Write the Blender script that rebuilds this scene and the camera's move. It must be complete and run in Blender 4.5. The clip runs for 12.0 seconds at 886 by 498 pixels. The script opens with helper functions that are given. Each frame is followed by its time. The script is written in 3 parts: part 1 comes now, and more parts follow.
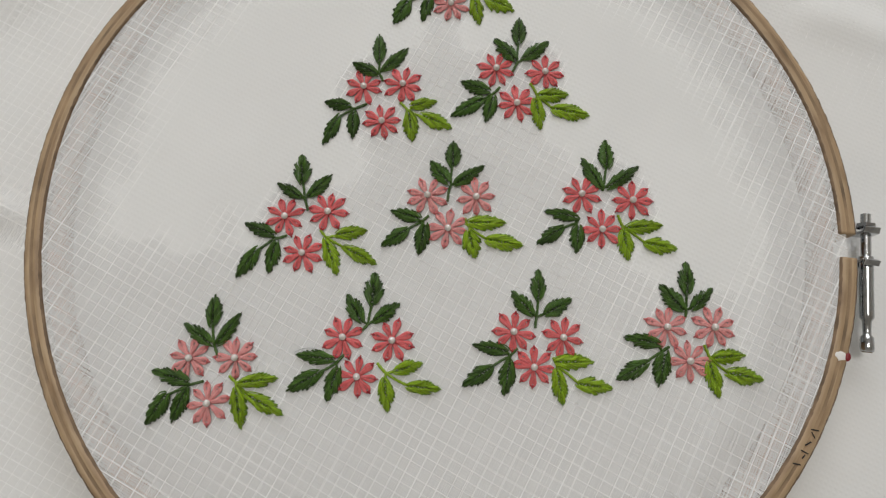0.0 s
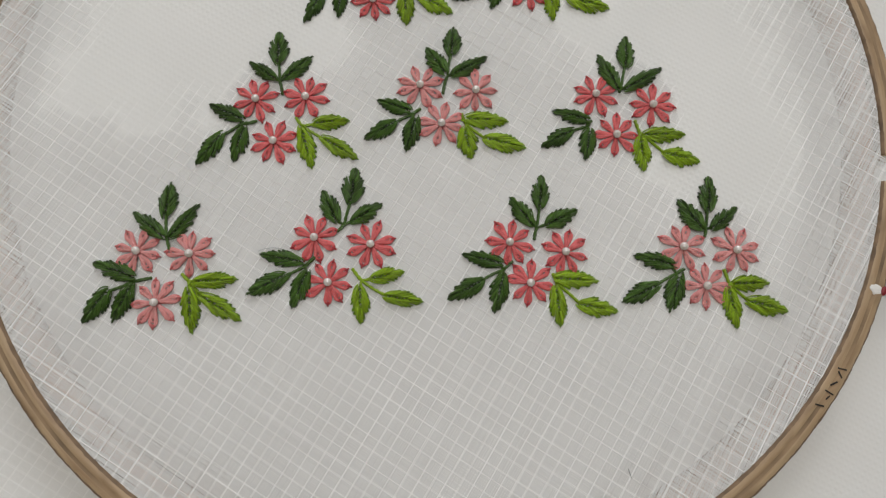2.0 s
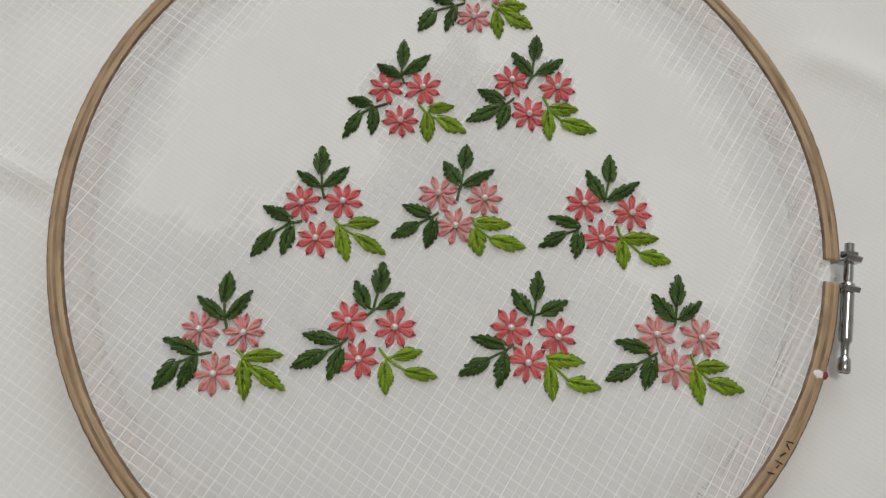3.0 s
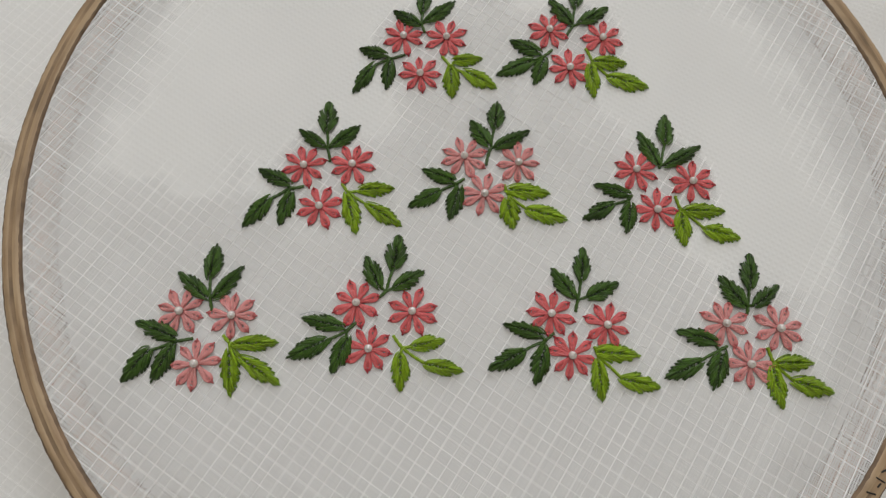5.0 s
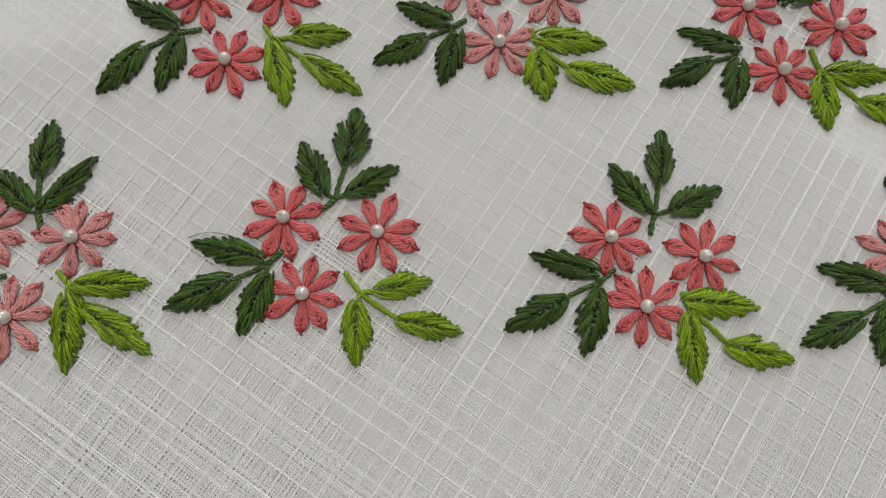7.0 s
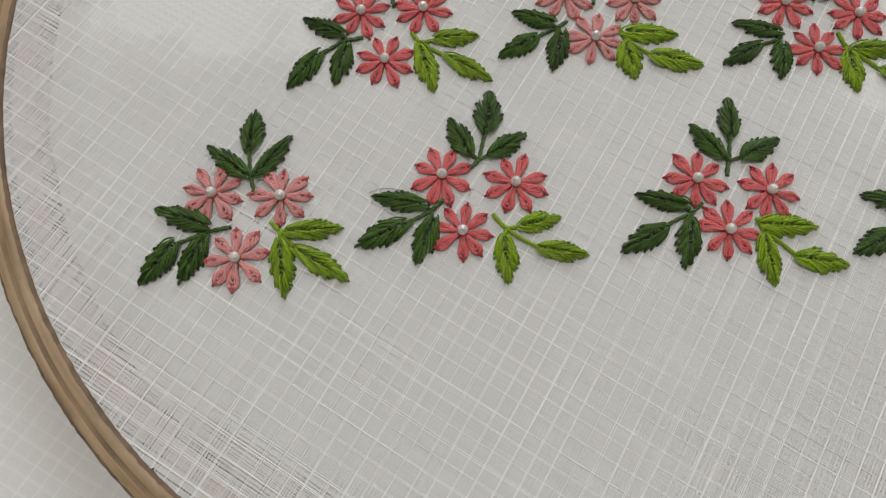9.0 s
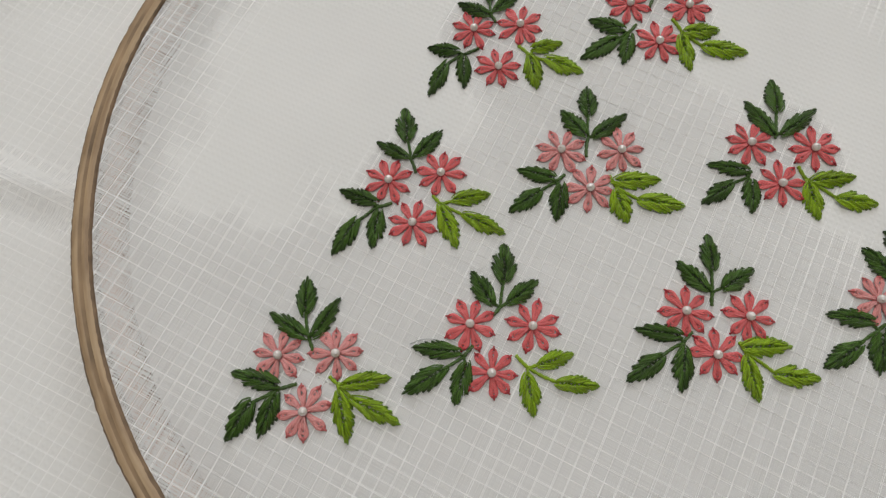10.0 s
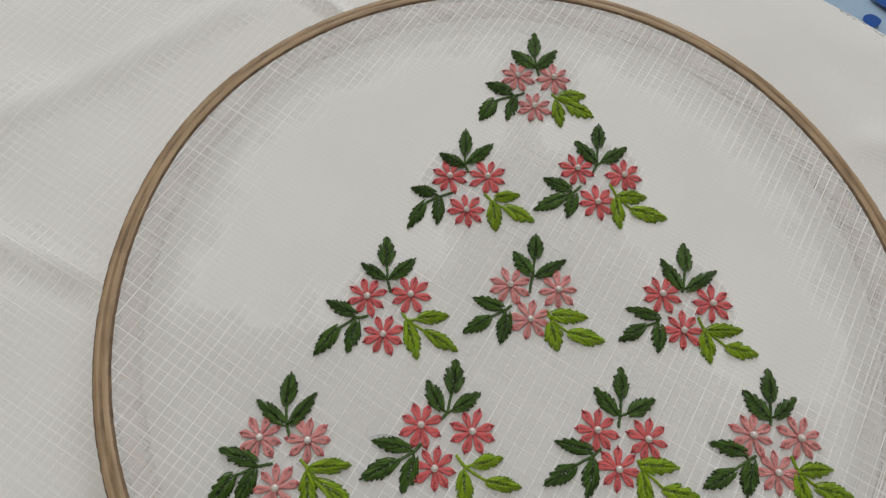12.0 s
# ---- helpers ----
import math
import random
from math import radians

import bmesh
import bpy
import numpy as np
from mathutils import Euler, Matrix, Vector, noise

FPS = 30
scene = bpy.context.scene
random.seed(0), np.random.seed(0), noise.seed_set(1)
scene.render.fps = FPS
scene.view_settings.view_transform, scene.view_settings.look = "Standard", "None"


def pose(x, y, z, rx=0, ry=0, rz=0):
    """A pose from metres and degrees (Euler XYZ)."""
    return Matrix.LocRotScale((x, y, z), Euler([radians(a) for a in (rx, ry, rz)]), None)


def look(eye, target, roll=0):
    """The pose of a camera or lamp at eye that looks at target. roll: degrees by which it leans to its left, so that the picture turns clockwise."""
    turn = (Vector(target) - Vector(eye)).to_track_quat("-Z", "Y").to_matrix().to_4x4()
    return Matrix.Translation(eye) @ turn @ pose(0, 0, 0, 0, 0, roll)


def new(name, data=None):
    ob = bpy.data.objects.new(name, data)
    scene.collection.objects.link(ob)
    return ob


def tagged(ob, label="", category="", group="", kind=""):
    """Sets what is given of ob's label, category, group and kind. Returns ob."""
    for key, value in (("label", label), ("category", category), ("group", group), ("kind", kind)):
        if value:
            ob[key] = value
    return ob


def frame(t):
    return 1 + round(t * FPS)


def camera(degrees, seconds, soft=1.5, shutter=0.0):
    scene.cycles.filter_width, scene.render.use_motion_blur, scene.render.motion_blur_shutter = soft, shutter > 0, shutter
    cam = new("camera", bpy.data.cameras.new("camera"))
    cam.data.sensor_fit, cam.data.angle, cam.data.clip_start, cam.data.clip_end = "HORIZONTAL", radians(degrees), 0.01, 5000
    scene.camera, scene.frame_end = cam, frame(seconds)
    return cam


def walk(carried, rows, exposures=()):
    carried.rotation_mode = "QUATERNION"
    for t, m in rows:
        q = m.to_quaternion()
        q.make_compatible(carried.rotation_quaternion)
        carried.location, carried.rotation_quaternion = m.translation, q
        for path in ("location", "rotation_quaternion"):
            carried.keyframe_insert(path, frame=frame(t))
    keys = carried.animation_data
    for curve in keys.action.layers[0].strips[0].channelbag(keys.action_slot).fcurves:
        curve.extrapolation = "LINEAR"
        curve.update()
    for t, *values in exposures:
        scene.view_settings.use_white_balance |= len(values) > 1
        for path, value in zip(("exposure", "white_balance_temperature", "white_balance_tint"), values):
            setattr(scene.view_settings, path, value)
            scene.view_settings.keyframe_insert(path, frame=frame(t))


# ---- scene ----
cam = camera(72.1, 12.0, soft=1.2)
# seconds, eye in metres, turn in degrees
PATH = [
    (0.0, -0.00049, -0.04288, 0.16178, 12.41, 0.51, -4.08),
    (0.5, 0.00952, -0.05327, 0.15209, 11.04, -1.47, -5.84),
    (1.0, 0.00654, -0.06110, 0.14612, 11.12, -0.55, -5.95),
    (1.5, -0.00002, -0.05671, 0.14054, 10.66, 0.17, -2.42),
    (2.0, -0.00058, -0.05715, 0.13988, 10.67, -0.93, -1.07),
    (2.5, -0.00549, -0.05309, 0.15687, 10.85, 0.81, -0.28),
    (3.0, -0.00417, -0.05061, 0.16802, 14.21, -1.10, 0.09),
    (3.2, -0.00354, -0.04755, 0.17236, 15.22, -0.89, -0.12),
    (4.8, -0.00582, -0.05440, 0.15266, 16.46, -1.41, 0.56),
    (5.0, -0.00825, -0.05457, 0.14097, 15.89, -0.72, 0.76),
    (5.5, -0.00626, -0.04916, 0.11272, 13.76, -0.86, 0.18),
    (6.0, -0.00489, -0.04835, 0.09665, 13.68, -0.13, 0.54),
    (6.5, -0.00456, -0.05074, 0.08876, 12.67, -0.80, 0.82),
    (7.0, -0.00620, -0.05038, 0.08735, 12.37, -1.02, 0.94),
    (7.5, -0.01075, -0.05100, 0.08655, 12.28, -1.19, 1.40),
    (7.7, -0.01311, -0.05023, 0.08624, 12.13, -0.72, 1.58),
    (9.3, -0.02798, -0.07146, 0.11125, 16.70, -0.08, -2.53),
    (9.5, -0.02826, -0.07081, 0.11560, 16.83, -0.21, -3.38),
    (10.0, -0.02959, -0.04911, 0.12956, 16.32, 1.49, -5.49),
    (10.5, -0.02639, -0.04549, 0.15087, 16.93, 1.19, -4.37),
    (11.0, -0.03045, -0.05694, 0.17101, 19.28, -0.01, -2.25),
    (11.5, -0.02519, -0.05349, 0.17181, 19.67, -1.04, -3.84),
    (12.0, -0.02601, -0.04414, 0.16093, 21.50, -2.07, -0.87),
]
walk(cam, [(t, pose(x, y, z, rx, ry, rz)) for t, x, y, z, rx, ry, rz in PATH],
     exposures=((0.0, 0.0), (3.2, 0.0), (5.0, -0.06), (7.5, -0.05), (10.0, 0.0), (11.0, -0.12), (12.0, -0.13)))

# ---- light: soft daylight from a window, in a pale room ----
world = bpy.data.worlds.new("sky")
scene.world = world
world.use_nodes = True
sky = world.node_tree.nodes.new("ShaderNodeTexSky")
sky.sky_type, sky.sun_disc = "NISHITA", False
sky.sun_elevation, sky.sun_rotation = radians(40), radians(200)
world.node_tree.links.new(sky.outputs[0], world.node_tree.nodes["Background"].inputs[0])
world.node_tree.nodes["Background"].inputs[1].default_value = 0.1


def area_lamp(name, eye, target, w, h, watts, colour):
    data = bpy.data.lights.new(name, "AREA")
    data.shape, data.size, data.size_y, data.energy, data.color = "RECTANGLE", w, h, watts, colour
    ob = new(name, data)
    ob.matrix_world = look(eye, target)
    return ob


# daylight in the window opening, and the ceiling light over the table
area_lamp("window_daylight", (0.2, 1.66, 1.0), (0.0, 0.0, 0.0), 1.5, 1.2, 19.0, (0.99, 0.99, 0.985))
area_lamp("ceiling_light_glow", (-0.15, 0.25, 1.66), (-0.15, 0.25, 0.0), 0.3, 0.3, 7.4, (1.0, 0.98, 0.95))

FABRIC = 0.0110          # height of the stretched cloth
R_IN, R_OUT = 0.1016, 0.1061   # the outer ring
WEAVE = radians(-32.6)   # turn of the weft


# ---- materials ----
def material(name, colour, rough=0.6, metal=0.0, spec=0.5):
    m = bpy.data.materials.new(name)
    m.use_nodes = True
    b = m.node_tree.nodes["Principled BSDF"]
    b.inputs["Base Color"].default_value = (*colour, 1)
    b.inputs["Roughness"].default_value = rough
    b.inputs["Metallic"].default_value = metal
    b.inputs["Specular IOR Level"].default_value = spec
    return m, m.node_tree.nodes, m.node_tree.links, b


def ramp(nodes, stops):
    r = nodes.new("ShaderNodeValToRGB")
    while len(r.color_ramp.elements) < len(stops):
        r.color_ramp.elements.new(0.5)
    for e, (at, c) in zip(r.color_ramp.elements, stops):
        e.position, e.color = at, (*c, 1)
    return r


def shade(c, k):
    return tuple(min(1.0, v * k) for v in c)


def thread_material(name, colour, spread=0.35, rough=0.3):
    """Stranded cotton: twisted plies along UV u, a soft sheen, and dye that varies from stitch to stitch."""
    m, n, l, b = material(name, colour, rough, 0.0, 0.5)
    uv = n.new("ShaderNodeUVMap")
    mapping = n.new("ShaderNodeMapping")
    mapping.inputs["Rotation"].default_value = (0, 0, radians(66))
    l.new(uv.outputs[0], mapping.inputs[0])
    wave = n.new("ShaderNodeTexWave")
    wave.inputs["Scale"].default_value = 0.55
    wave.inputs["Distortion"].default_value = 0.8
    wave.inputs["Detail"].default_value = 1.0
    l.new(mapping.outputs[0], wave.inputs["Vector"])
    geo = n.new("ShaderNodeNewGeometry")
    slip = n.new("ShaderNodeMath")
    slip.operation = "MULTIPLY"
    slip.inputs[1].default_value = 40
    l.new(geo.outputs["Random Per Island"], slip.inputs[0])
    l.new(slip.outputs[0], wave.inputs["Phase Offset"])
    info = n.new("ShaderNodeObjectInfo")
    add = n.new("ShaderNodeMath")
    add.operation = "MULTIPLY_ADD"
    add.inputs[1].default_value = 0.3
    l.new(info.outputs["Random"], add.inputs[0])
    l.new(geo.outputs["Random Per Island"], add.inputs[2])
    r = ramp(n, [(0.0, shade(colour, 1 - spread)), (0.55, colour), (1.25 / 1.3, shade(colour, 1 + spread))])
    l.new(add.outputs[0], r.inputs[0])
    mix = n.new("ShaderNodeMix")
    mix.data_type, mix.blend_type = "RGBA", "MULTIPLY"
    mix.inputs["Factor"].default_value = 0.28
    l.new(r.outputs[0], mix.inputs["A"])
    # groove shade between the plies, painted in by darkening the low half of the wave
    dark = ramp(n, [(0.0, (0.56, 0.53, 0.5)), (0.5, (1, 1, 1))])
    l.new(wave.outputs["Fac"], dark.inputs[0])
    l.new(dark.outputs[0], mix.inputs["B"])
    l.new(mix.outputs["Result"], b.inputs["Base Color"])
    bump = n.new("ShaderNodeBump")
    bump.inputs["Strength"].default_value = 1.0
    bump.inputs["Distance"].default_value = 0.00012
    l.new(wave.outputs["Fac"], bump.inputs["Height"])
    l.new(bump.outputs[0], b.inputs["Normal"])
    return m


def yarn_material(name, colour, sheer=0.0):
    m, n, l, b = material(name, colour, 0.8, 0.0, 0.2)
    tex = n.new("ShaderNodeTexCoord")
    noise_tex = n.new("ShaderNodeTexNoise")
    noise_tex.inputs["Scale"].default_value = 900
    l.new(tex.outputs["Object"], noise_tex.inputs["Vector"])
    geo = n.new("ShaderNodeNewGeometry")
    add = n.new("ShaderNodeMath")
    add.operation = "MULTIPLY_ADD"
    add.inputs[1].default_value = 0.5
    l.new(noise_tex.outputs["Fac"], add.inputs[0])
    l.new(geo.outputs["Random Per Island"], add.inputs[2])
    r = ramp(n, [(0.0, shade(colour, 0.93)), (1.0, shade(colour, 1.04))])
    l.new(add.outputs[0], r.inputs[0])
    l.new(r.outputs[0], b.inputs["Base Color"])
    if sheer:
        # fine loose yarn lets part of the light straight through
        clear, blend = n.new("ShaderNodeBsdfTransparent"), n.new("ShaderNodeMixShader")
        blend.inputs[0].default_value = sheer
        l.new(b.outputs[0], blend.inputs[1])
        l.new(clear.outputs[0], blend.inputs[2])
        l.new(blend.outputs[0], n["Material Output"].inputs[0])
    return m


def cloth_material(name, colour, depth=0.0002):
    """White cotton with a fine plain weave, the wider check and soft unevenness."""
    m, n, l, b = material(name, colour, 0.85, 0.0, 0.15)
    tex = n.new("ShaderNodeTexCoord")
    mapping = n.new("ShaderNodeMapping")
    mapping.inputs["Rotation"].default_value = (0, 0, -WEAVE)
    l.new(tex.outputs["Object"], mapping.inputs[0])
    waves = []
    for axis, scale in (("X", 230), ("Y", 230)):
        w = n.new("ShaderNodeTexWave")
        w.bands_direction = axis
        w.inputs["Scale"].default_value = scale
        w.inputs["Distortion"].default_value = 1.2
        w.inputs["Detail"].default_value = 2
        l.new(mapping.outputs[0], w.inputs["Vector"])
        waves.append(w)
    mx = n.new("ShaderNodeMath")
    mx.operation = "MAXIMUM"
    for k, w in enumerate(waves):
        l.new(w.outputs["Fac"], mx.inputs[k])
    bump = n.new("ShaderNodeBump")
    bump.inputs["Strength"].default_value = 0.25
    bump.inputs["Distance"].default_value = depth
    l.new(mx.outputs[0], bump.inputs["Height"])
    l.new(bump.outputs[0], b.inputs["Normal"])
    big = n.new("ShaderNodeTexNoise")
    big.inputs["Scale"].default_value = 28
    big.inputs["Detail"].default_value = 5
    l.new(tex.outputs["Object"], big.inputs["Vector"])
    r = ramp(n, [(0.3, shade(colour, 0.965)), (0.7, shade(colour, 1.02))])
    l.new(big.outputs["Fac"], r.inputs[0])
    l.new(r.outputs[0], b.inputs["Base Color"])
    return m


def wood_material(name, pale, dark):
    """Bamboo-like bentwood: streaks along the ring (UV u), pores, handling stains."""
    m, n, l, b = material(name, pale, 0.5, 0.0, 0.4)
    uv = n.new("ShaderNodeUVMap")
    streak_map = n.new("ShaderNodeMapping")
    streak_map.inputs["Scale"].default_value = (60, 900, 1)
    l.new(uv.outputs[0], streak_map.inputs[0])
    streak = n.new("ShaderNodeTexNoise")
    streak.inputs["Scale"].default_value = 1.0
    streak.inputs["Detail"].default_value = 6
    l.new(streak_map.outputs[0], streak.inputs["Vector"])
    patch_map = n.new("ShaderNodeMapping")
    patch_map.inputs["Scale"].default_value = (90, 220, 1)
    l.new(uv.outputs[0], patch_map.inputs[0])
    patch = n.new("ShaderNodeTexNoise")
    patch.inputs["Scale"].default_value = 1.0
    patch.inputs["Detail"].default_value = 3
    l.new(patch_map.outputs[0], patch.inputs["Vector"])
    r1 = ramp(n, [(0.3, dark), (0.62, pale)])
    l.new(streak.outputs["Fac"], r1.inputs[0])
    r2 = ramp(n, [(0.3, (0.6, 0.56, 0.52)), (0.5, (1, 1, 1)), (0.72, (1.0, 0.97, 0.93))])
    l.new(patch.outputs["Fac"], r2.inputs[0])
    mix = n.new("ShaderNodeMix")
    mix.data_type, mix.blend_type = "RGBA", "MULTIPLY"
    mix.inputs["Factor"].default_value = 0.8
    l.new(r1.outputs[0], mix.inputs["A"])
    l.new(r2.outputs[0], mix.inputs["B"])
    l.new(mix.outputs["Result"], b.inputs["Base Color"])
    bump = n.new("ShaderNodeBump")
    bump.inputs["Strength"].default_value = 0.4
    bump.inputs["Distance"].default_value = 0.0002
    l.new(streak.outputs["Fac"], bump.inputs["Height"])
    l.new(bump.outputs[0], b.inputs["Normal"])
    return m


def worn(name, colour, rough, metal=0.0, scale=200.0, spread=0.15):
    m, n, l, b = material(name, colour, rough, metal)
    tex = n.new("ShaderNodeTexCoord")
    nz = n.new("ShaderNodeTexNoise")
    nz.inputs["Scale"].default_value = scale
    nz.inputs["Detail"].default_value = 5
    l.new(tex.outputs["Object"], nz.inputs["Vector"])
    r = ramp(n, [(0.3, shade(colour, 1 - spread)), (0.7, shade(colour, 1 + spread))])
    l.new(nz.outputs["Fac"], r.inputs[0])
    l.new(r.outputs[0], b.inputs["Base Color"])
    rr = n.new("ShaderNodeMapRange")
    rr.inputs["To Min"].default_value, rr.inputs["To Max"].default_value = rough * 0.8, min(1, rough * 1.3)
    l.new(nz.outputs["Fac"], rr.inputs["Value"])
    l.new(rr.outputs[0], b.inputs["Roughness"])
    return m


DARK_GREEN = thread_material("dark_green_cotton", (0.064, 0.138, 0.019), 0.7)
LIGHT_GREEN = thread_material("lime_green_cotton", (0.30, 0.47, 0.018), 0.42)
# darker greens: the edge ties, and painted shade for the midrib pits
DEEP_GREEN = thread_material("tie_and_pit_shade_green", (0.030, 0.060, 0.013), 0.4)
OLIVE = thread_material("tie_and_pit_shade_olive", (0.15, 0.28, 0.012), 0.4)
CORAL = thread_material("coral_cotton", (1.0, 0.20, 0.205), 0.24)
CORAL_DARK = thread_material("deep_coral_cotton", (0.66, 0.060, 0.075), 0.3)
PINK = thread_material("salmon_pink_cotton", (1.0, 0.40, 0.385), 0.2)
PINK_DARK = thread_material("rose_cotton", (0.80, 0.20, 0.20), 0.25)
YARN = yarn_material("white_cotton_yarn", (0.925, 0.923, 0.913), 0.0)
FINE_YARN = yarn_material("sheer_cotton_yarn", (0.885, 0.883, 0.872), 0.25)
CLOTH = cloth_material("white_cotton_cloth", (0.80, 0.80, 0.785))
WOOD = wood_material("bent_bamboo", (0.46, 0.335, 0.205), (0.31, 0.205, 0.115))
WOOD_INNER = wood_material("pale_bamboo", (0.56, 0.37, 0.28), (0.46, 0.29, 0.20))
GROOVE = worn("dark_glue_line_and_slot", (0.28, 0.19, 0.11), 0.7, 0.0, 90, 0.45)
EDGE = worn("edge_stain_and_gap_shade", (0.19, 0.125, 0.075), 0.7, 0.0, 300, 0.4)
STEEL = worn("plated_steel", (0.50, 0.51, 0.52), 0.17, 1.0, 300, 0.12)
INK = worn("black_ink", (0.02, 0.017, 0.015), 0.6)
WHITE_PAINT = worn("white_paint_dab", (0.82, 0.80, 0.77), 0.6)
RED_PAINT = worn("dark_red_paint", (0.22, 0.012, 0.02), 0.4)
PLASTER = worn("pale_wall_paint", (0.78, 0.76, 0.72), 0.9, 0.0, 3, 0.04)
BOARDS = worn("brown_floor", (0.30, 0.22, 0.15), 0.6, 0.0, 6, 0.2)
FRAME_PAINT = worn("white_window_paint", (0.8, 0.8, 0.78), 0.5, 0.0, 10, 0.04)
SHEET_BLUE = cloth_material("pale_blue_sheet", (0.36, 0.50, 0.66))
PRINT_BLUE = cloth_material("deep_blue_print", (0.03, 0.10, 0.36))
PRINT_PINK = cloth_material("pink_print", (0.62, 0.20, 0.30))

pearl, pn, pl, pb = material("pearl_glaze", (0.68, 0.64, 0.60), 0.2, 0.0, 0.9)
pb.inputs["Coat Weight"].default_value = 1.0
pb.inputs["Coat Roughness"].default_value = 0.06
pb.inputs["Coat IOR"].default_value = 1.9
PEARL = pearl


# ---- mesh helpers ----
def link(name, bm, mats, parent=None, smooth=True):
    data = bpy.data.meshes.new(name)
    bm.to_mesh(data)
    bm.free()
    for m in mats if isinstance(mats, (list, tuple)) else [mats]:
        data.materials.append(m)
    if smooth:
        data.polygons.foreach_set("use_smooth", [True] * len(data.polygons))
    ob = new(name, data)
    ob.parent = parent
    return ob


def part(name, bm, mats, parent, label="", smooth=True):
    ob = link(name, bm, mats, parent, smooth)
    return tagged(ob, label)


def shared(name, data, parent, m=None, label=""):
    ob = new(name, data)
    ob.parent = parent
    if m is not None:
        ob.matrix_basis = m
    return tagged(ob, label)


def tube(bm, points, radii, sides=6, mat=0, flat=1.0, closed=False, ply=0.00045):
    """A round strand along points, tapered by radii, with UV u along it and v round it (both in plies)."""
    uv = bm.loops.layers.uv.verify()
    pts = [Vector(q) for q in points]
    rings, run, length = [], [], 0.0
    for k, q in enumerate(pts):
        a, b = pts[max(0, k - 1)], pts[min(len(pts) - 1, k + 1)]
        if closed:
            a, b = pts[k - 1], pts[(k + 1) % len(pts)]
        along = (b - a).normalized()
        side = along.cross(Vector((0, 0, 1)))
        side = side.normalized() if side.length > 1e-6 else Vector((1, 0, 0))
        up = side.cross(along)
        r = radii[k] if isinstance(radii, (list, tuple)) else radii
        rings.append([bm.verts.new(q + side * r * math.cos(t) + up * r * flat * math.sin(t))
                      for t in (math.tau * j / sides for j in range(sides))])
        if k:
            length += (q - pts[k - 1]).length
        run.append(length / ply)
    n = len(rings)
    for k in range(n if closed else n - 1):
        for j in range(sides):
            f = bm.faces.new((rings[k][j], rings[k][(j + 1) % sides], rings[(k + 1) % n][(j + 1) % sides], rings[(k + 1) % n][j]))
            f.material_index = mat
            u0, u1 = run[k], run[k + 1] if k + 1 < n else run[k] + 1
            for loop, (u, v) in zip(f.loops, ((u0, j), (u0, j + 1), (u1, j + 1), (u1, j))):
                loop[uv].uv = (u, v * 3.0 / sides)
    if not closed:
        for ring in (rings[0][::-1], rings[-1]):
            bm.faces.new(ring).material_index = mat


def lathe(bm, profile, sides=24, m=Matrix(), mat=0):
    """A turned body: (radius, height) pairs round z, then moved by m."""
    rings = [[bm.verts.new(m @ Vector((r * math.cos(a), r * math.sin(a), h))) for a in (math.tau * j / sides for j in range(sides))] for r, h in profile]
    for a, b in zip(rings, rings[1:]):
        for j in range(sides):
            bm.faces.new((a[j], a[(j + 1) % sides], b[(j + 1) % sides], b[j])).material_index = mat
    bm.faces.new(rings[0][::-1]).material_index = mat
    bm.faces.new(rings[-1]).material_index = mat


def block(bm, size, m=Matrix(), bevel=0.0, mat=0):
    made = bmesh.ops.create_cube(bm, size=1.0, matrix=m @ Matrix.Diagonal((*size, 1)))
    faces = {f for v in made["verts"] for f in v.link_faces}
    for f in faces:
        f.material_index = mat
    if bevel:
        edges = list({e for v in made["verts"] for e in v.link_edges})
        bmesh.ops.bevel(bm, geom=edges, offset=bevel, segments=2, profile=0.6, affect="EDGES", material=-1)


# the hoop is a little out of round: mean, then cosine and sine of 1 to 5 turns
ROUND = (0.9992, -0.0006, 0.0, 0.0012, -0.0008, 0.0004, 0.0012, -0.0008, -0.0004, 0.0004, 0.0)


def out_of_round(a):
    deg = math.degrees(a) % 360
    flat = 0.006 * math.exp(-((deg - 146) / 20) ** 2) - 0.004 * math.exp(-((deg - 28) / 13) ** 2)
    return ROUND[0] + flat + sum(ROUND[2 * n - 1] * math.cos(n * a) + ROUND[2 * n] * math.sin(n * a) for n in range(1, 6))


